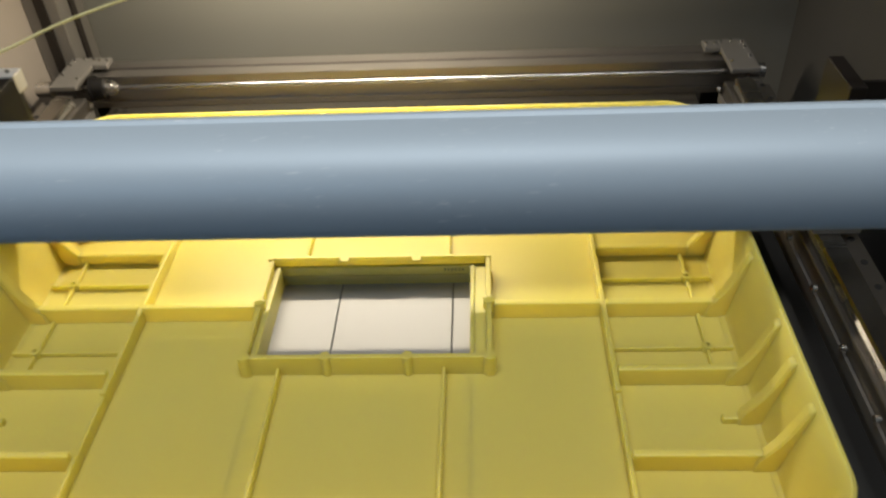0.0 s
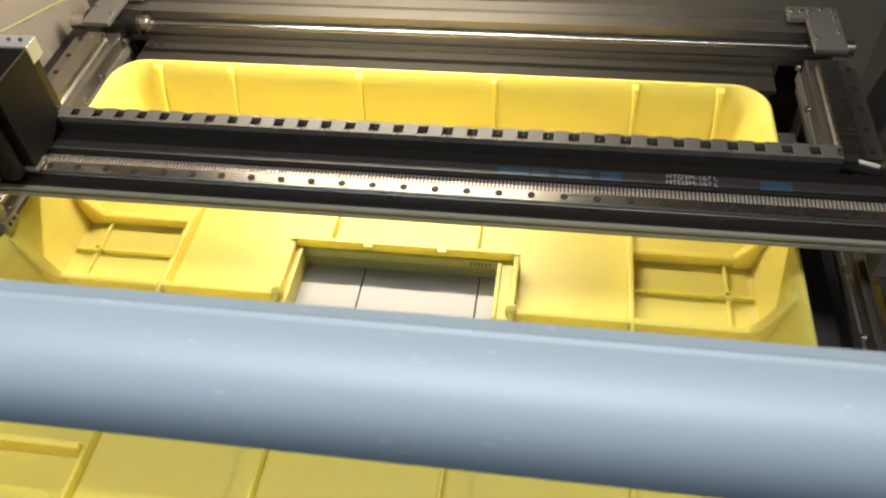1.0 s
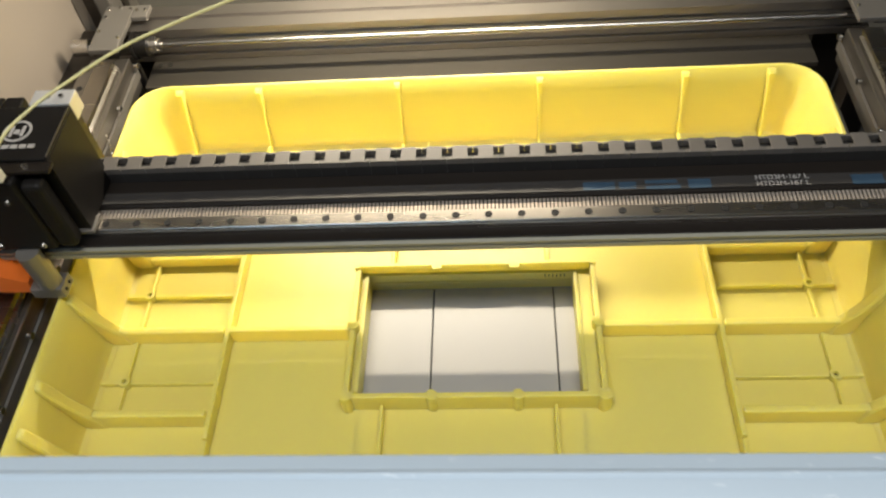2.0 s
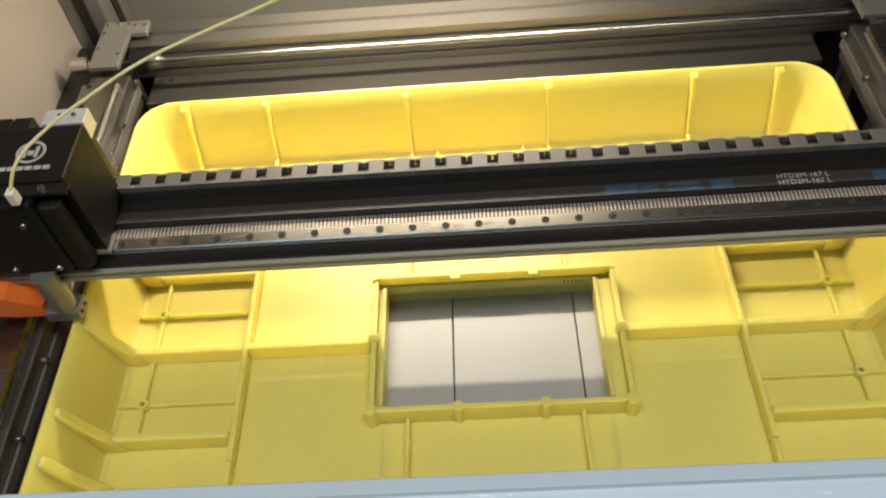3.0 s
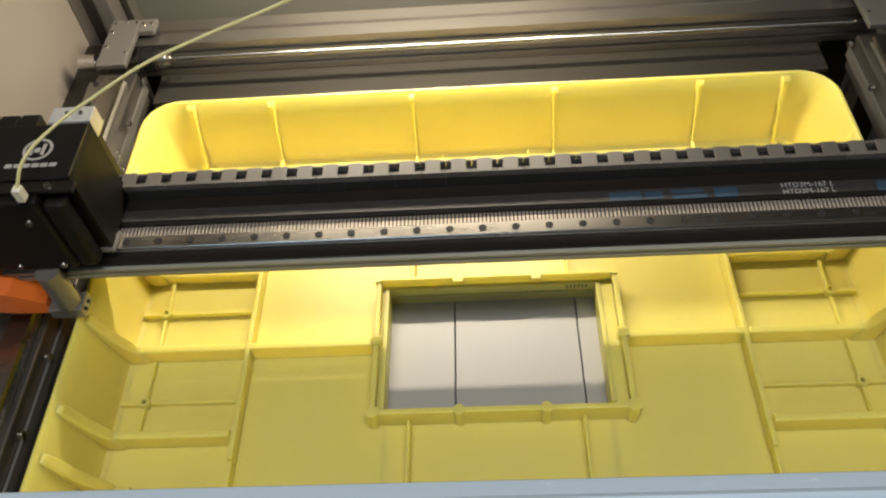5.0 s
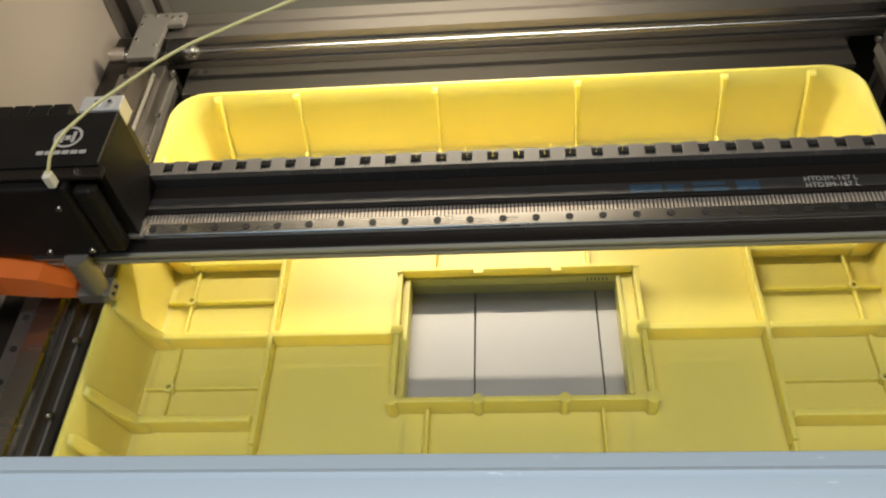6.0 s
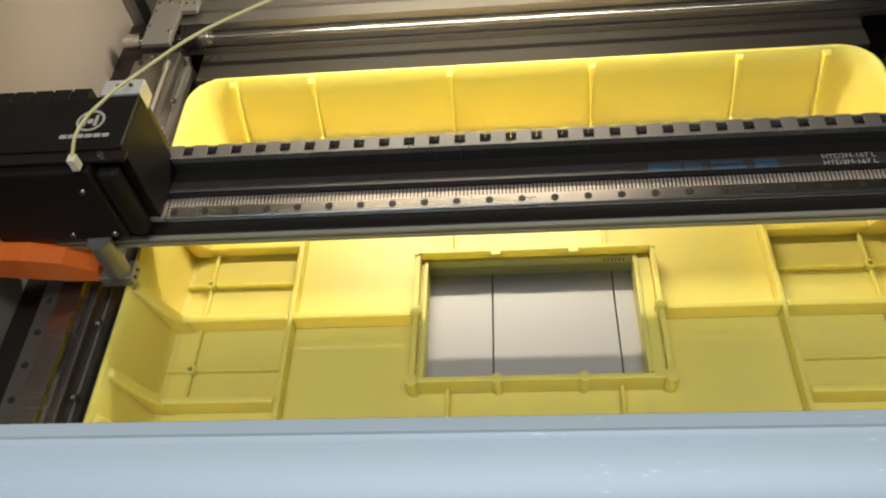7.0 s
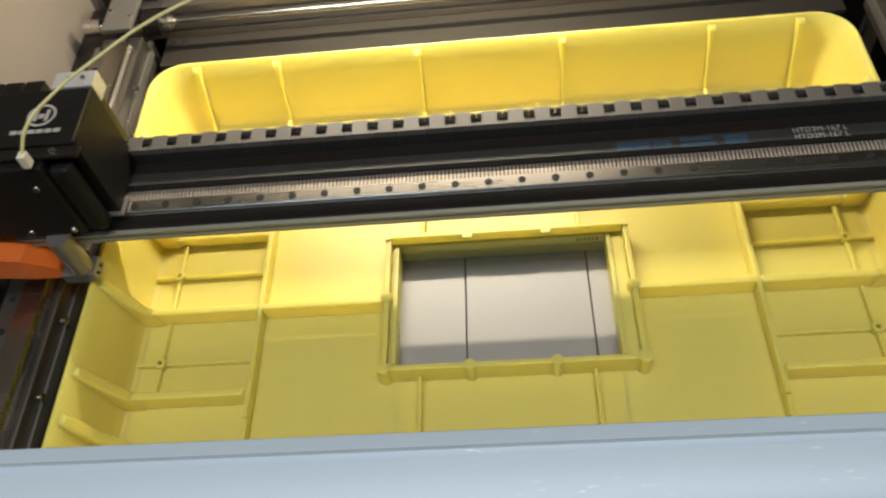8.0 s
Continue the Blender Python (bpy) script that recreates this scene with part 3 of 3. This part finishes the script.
    # one dark box fills the links' openings in place of their shade
    part("dark_core", B((-.292, .365, y0 + .0036, y1 - .0023, z0 + .0020, z1 - .0062)), HOLE, c, "dark filler core that stands for shade inside the chain")
    bm = bmesh.new()
    rod(bm, (.348, Y + .056, .128), (.392, Y + .050, .121), .0018, 10)
    part("loose_cable", bm, WHITE, c, "pale cable leaving the chain", True)
    bm = bmesh.new()
    rod(bm, (.348, Y + .049, .125), (.392, Y + .043, .119), .0026, 10)
    part("loose_cable", bm, PLASTIC, c, "", True)


def head():
    Y = GANTRY_Y
    h = thing("print_head", (-0.345, Y + .02, .1230), "black boxed print head with a pale ring mark on its lid", "print head")
    xr, xl = -.2870, -.4150
    part("lid", B((xl, xr, Y - .0080, Y + .0470, .1992, .2020), bevel=0.0008), PLASTIC, h, "flat black lid")
    part("side_plate", B((xr - .003, xr, Y - .0075, Y + .0470, .1230, .1990), bevel=0.0005), PLASTIC, h)
    part("core", B((xl, xr - .0034, Y - .0070, Y + .0465, .1232, .1990)), PLASTIC, h)
    part("front_box", B((xl, xr - .022, Y - .0250, Y - .0100, .1215, .1960), bevel=0.0025), PLASTIC, h, "rounded black front cover")
    part("side_cover", B((xr - .0215, xr - .006, Y - .0235, Y - .0100, .1215, .1900), bevel=0.0035), PLASTIC, h)
    part("front_strip", B((xl, xr + .004, Y - .0180, Y - .0085, .1970, .2005), bevel=0.0006), BLACK, h)
    part("bright_edge", B((xr - .0012, xr - .0002, Y - .006, Y + .0465, .2021, .2025)), ALU_Y, h, "thin bright edge")
    # ring mark and bars in place of the maker's sign
    bm = bmesh.new()
    ring(bm, (-.3180, Y + .0210), .0108, .0088, .2021, .20235, 28)
    box(bm, -.3235, -.3210, Y + .0155, Y + .0265, .2021, .20235)
    box(bm, -.3150, -.3125, Y + .0155, Y + .0265, .2021, .20235)
    box(bm, -.3200, -.3160, Y + .0180, Y + .0225, .2021, .20235)
    part("ring_mark", bm, PRINT, h, "pale grey round mark")
    for i in range(6):
        x = -.3370 + i * .0064
        part("mark_bar", B((x, x + .0052, Y + .0035, Y + .0072, .2021, .20235)), PRINT, h)
    b = thing("head_bracket", (-.311, Y + .055, .1315), "small white aluminium bracket with two screws behind the head", "bracket")
    part("block", B((-.3190, -.2875, Y + .0480, Y + .0640, .1860, .2030), bevel=0.0008), WHITE_ALU, b)
    part("stem", B((-.3160, -.2940, Y + .0485, Y + .0630, .1128, .1858)), BLACK, b)
    for x in (-.306, -.296):
        screw(b, (x, Y + .0560, .2030), .0021)
    for x, y, z, a in ((-.301, Y - .0135, .2005, "z"), (-.322, Y - .0250, .176, "-y"), (-.3185, Y - .0250, .127, "-y"), (-.352, Y - .0250, .127, "-y")):
        screw(h, (x, y, z), .0026, a)
    # hot end below
    bm = bmesh.new()
    rod(bm, (-.334, Y - .0265, .1212), (-.334, Y - .0265, .0805), .0092, 24)
    part("heat_sink", bm, CASE, h, "round grey heat sink", True)
    part("nozzle_block", B((-.3500, -.3230, Y - .0340, Y - .0160, .0690, .0803), bevel=0.0008), CASE, h, "bare metal nozzle block")
    bm = bmesh.new()
    rod(bm, (-.336, Y - .0260, .0655), (-.336, Y - .0260, .0689), .0012, 12, .003)
    part("nozzle", bm, SCREW, h, "", True)
    for q in ((-.3229, Y - .0220, .0750), (-.3229, Y - .0290, .0750)):
        bm = bmesh.new()
        rod(bm, q, (q[0] + .0014, q[1], q[2]), .0014, 12)
        part("nozzle_screw", bm, HOLE, h)
    bm = bmesh.new()
    loft(bm, [[(x, y0, z0), (x, y1, z0), (x, y1, z1), (x, y0, z1)] for x, y0, y1, z0, z1 in
              ((-.440, Y - .040, Y - .010, .098, .120), (-.395, Y - .042, Y - .010, .094, .119), (-.368, Y - .038, Y - .012, .084, .108), (-.3505, Y - .030, Y - .016, .0720, .0850))])
    part("air_duct", bm, ORANGE, h, "orange plastic air duct")
    # pale tensioner lever beside the head
    v = thing("belt_clamp", (-.291, Y + .002, .1206), "small pale metal belt clamp with a lever on the rail", "clamp")
    part("block", B((-.2985, -.2850, Y - .0100, Y + .0085, .1207, .1240), bevel=0.0006), CASE, v)
    bm = bmesh.new()
    rod(bm, (-.2905, Y - .0035, .1240), (-.2965, Y + .0055, .1380), .0016, 12)
    part("lever", bm, WIRE, v, "yellowed lever", True)
    screw(v, (-.2885, Y + .0040, .1240), .0020)


WHITE_ALU = material("pale_aluminium", (0.72, 0.71, 0.69), 0.4, 0.5, 0.05, 40, 0.05, 600)


def wire():
    w = thing("yellow_wire", (-.315, .004, .1990), "thin pale yellow wire with a white plug above the head", "cable")
    cu = bpy.data.curves.new("sleeve", "CURVE")
    cu.dimensions, cu.bevel_depth, cu.bevel_resolution = "3D", .0012, 4
    sp = cu.splines.new("BEZIER")
    pts = WIRE_PTS
    sp.bezier_points.add(len(pts) - 1)
    for p, co in zip(sp.bezier_points, pts):
        p.co = co
        p.handle_left_type = p.handle_right_type = "AUTO"
    cu.materials.append(WIRE)
    under(new("sleeve", cu), w)
    a = Vector(pts[0])
    part("plug", B((a.x - .0028, a.x + .0028, a.y - .0035, a.y + .0035, a.z - .010, a.z + .001), bevel=0.0006), WHITE, w, "small white plug")


WIRE_PTS = [(-.315, .004, .2095), (-.307, .015, .2245), (-.291, .038, .2315), (-.265, .063, .237), (-.231, .084, .246), (-.195, .097, .254), (-.133, .114, .268), (-.060, .135, .290), (.060, .180, .350), (.110, .240, .620)]


# ---- the front beam and the lamp bar ----
def front_bar():
    b = thing("front_bar", (0.05, -0.285, 0.318), "rounded aluminium front bar, daylight blue in its colour, with fine scratches", "bar")
    # rear edge, flat band, bright ridge, then the broad rounded face down to the lower lip
    prof = [(-.2690, .3150), (-.2662, .3170), (-.2660, .3538), (-.2665, .3545), (-.2716, .3558), (-.2723, .3569), (-.2734, .3575), (-.2744, .3571), (-.2752, .3566)]
    a, c, e = Vector((-.2752, .3566)), Vector((-.3085, .3598)), Vector((-.3054, .3266))
    prof += [tuple(a * (1 - u) ** 2 + c * 2 * u * (1 - u) + e * u * u) for u in (k / 22 for k in range(1, 23))]
    prof += [(-.3046, .3254), (-.3026, .3246), (-.2990, .3240)]
    bm = bmesh.new()
    along_x(bm, prof, -0.481, 0.516)
    part("extrusion", bm, BAR, b, "", True)
    for x0, x1 in ((-.500, -.4815), (.5165, .535)):
        part("end_post", B((x0, x1, -.3100, -.2665, -.85, .358), bevel=0.001), CASE, b)


def led_bar():
    b = thing("led_bar", (-0.07, 0.320, 0.305), "slim lit lamp bar above the back of the bed", "lamp")
    part("housing", B((-.452, .505, .3110, .3290, .3070, .3250), bevel=0.001), CASE, b)
    part("diffuser", B((-.25, .11, .3150, .3250, .3025, .3068)), GLOW, b, "glowing warm white strip")
    # made-up mount for the overhead fill, never in view
    c = thing("fill_lamp_frame", (0.05, -0.35, 1.57), "plain flat frame added behind the unseen overhead fill light", "lamp")
    part("frame", B((-.52, .62, -.52, -.18, 1.572, 1.60)), ROOM, c)


room()
case()
rear_frame()
side_rail(-1)
side_rail(1)
bead_chain(-1, 0.205)
bead_chain(1, 0.150)
bed()
front_bar()
led_bar()
gantry()
head()
head_chain()
wire()
tray()
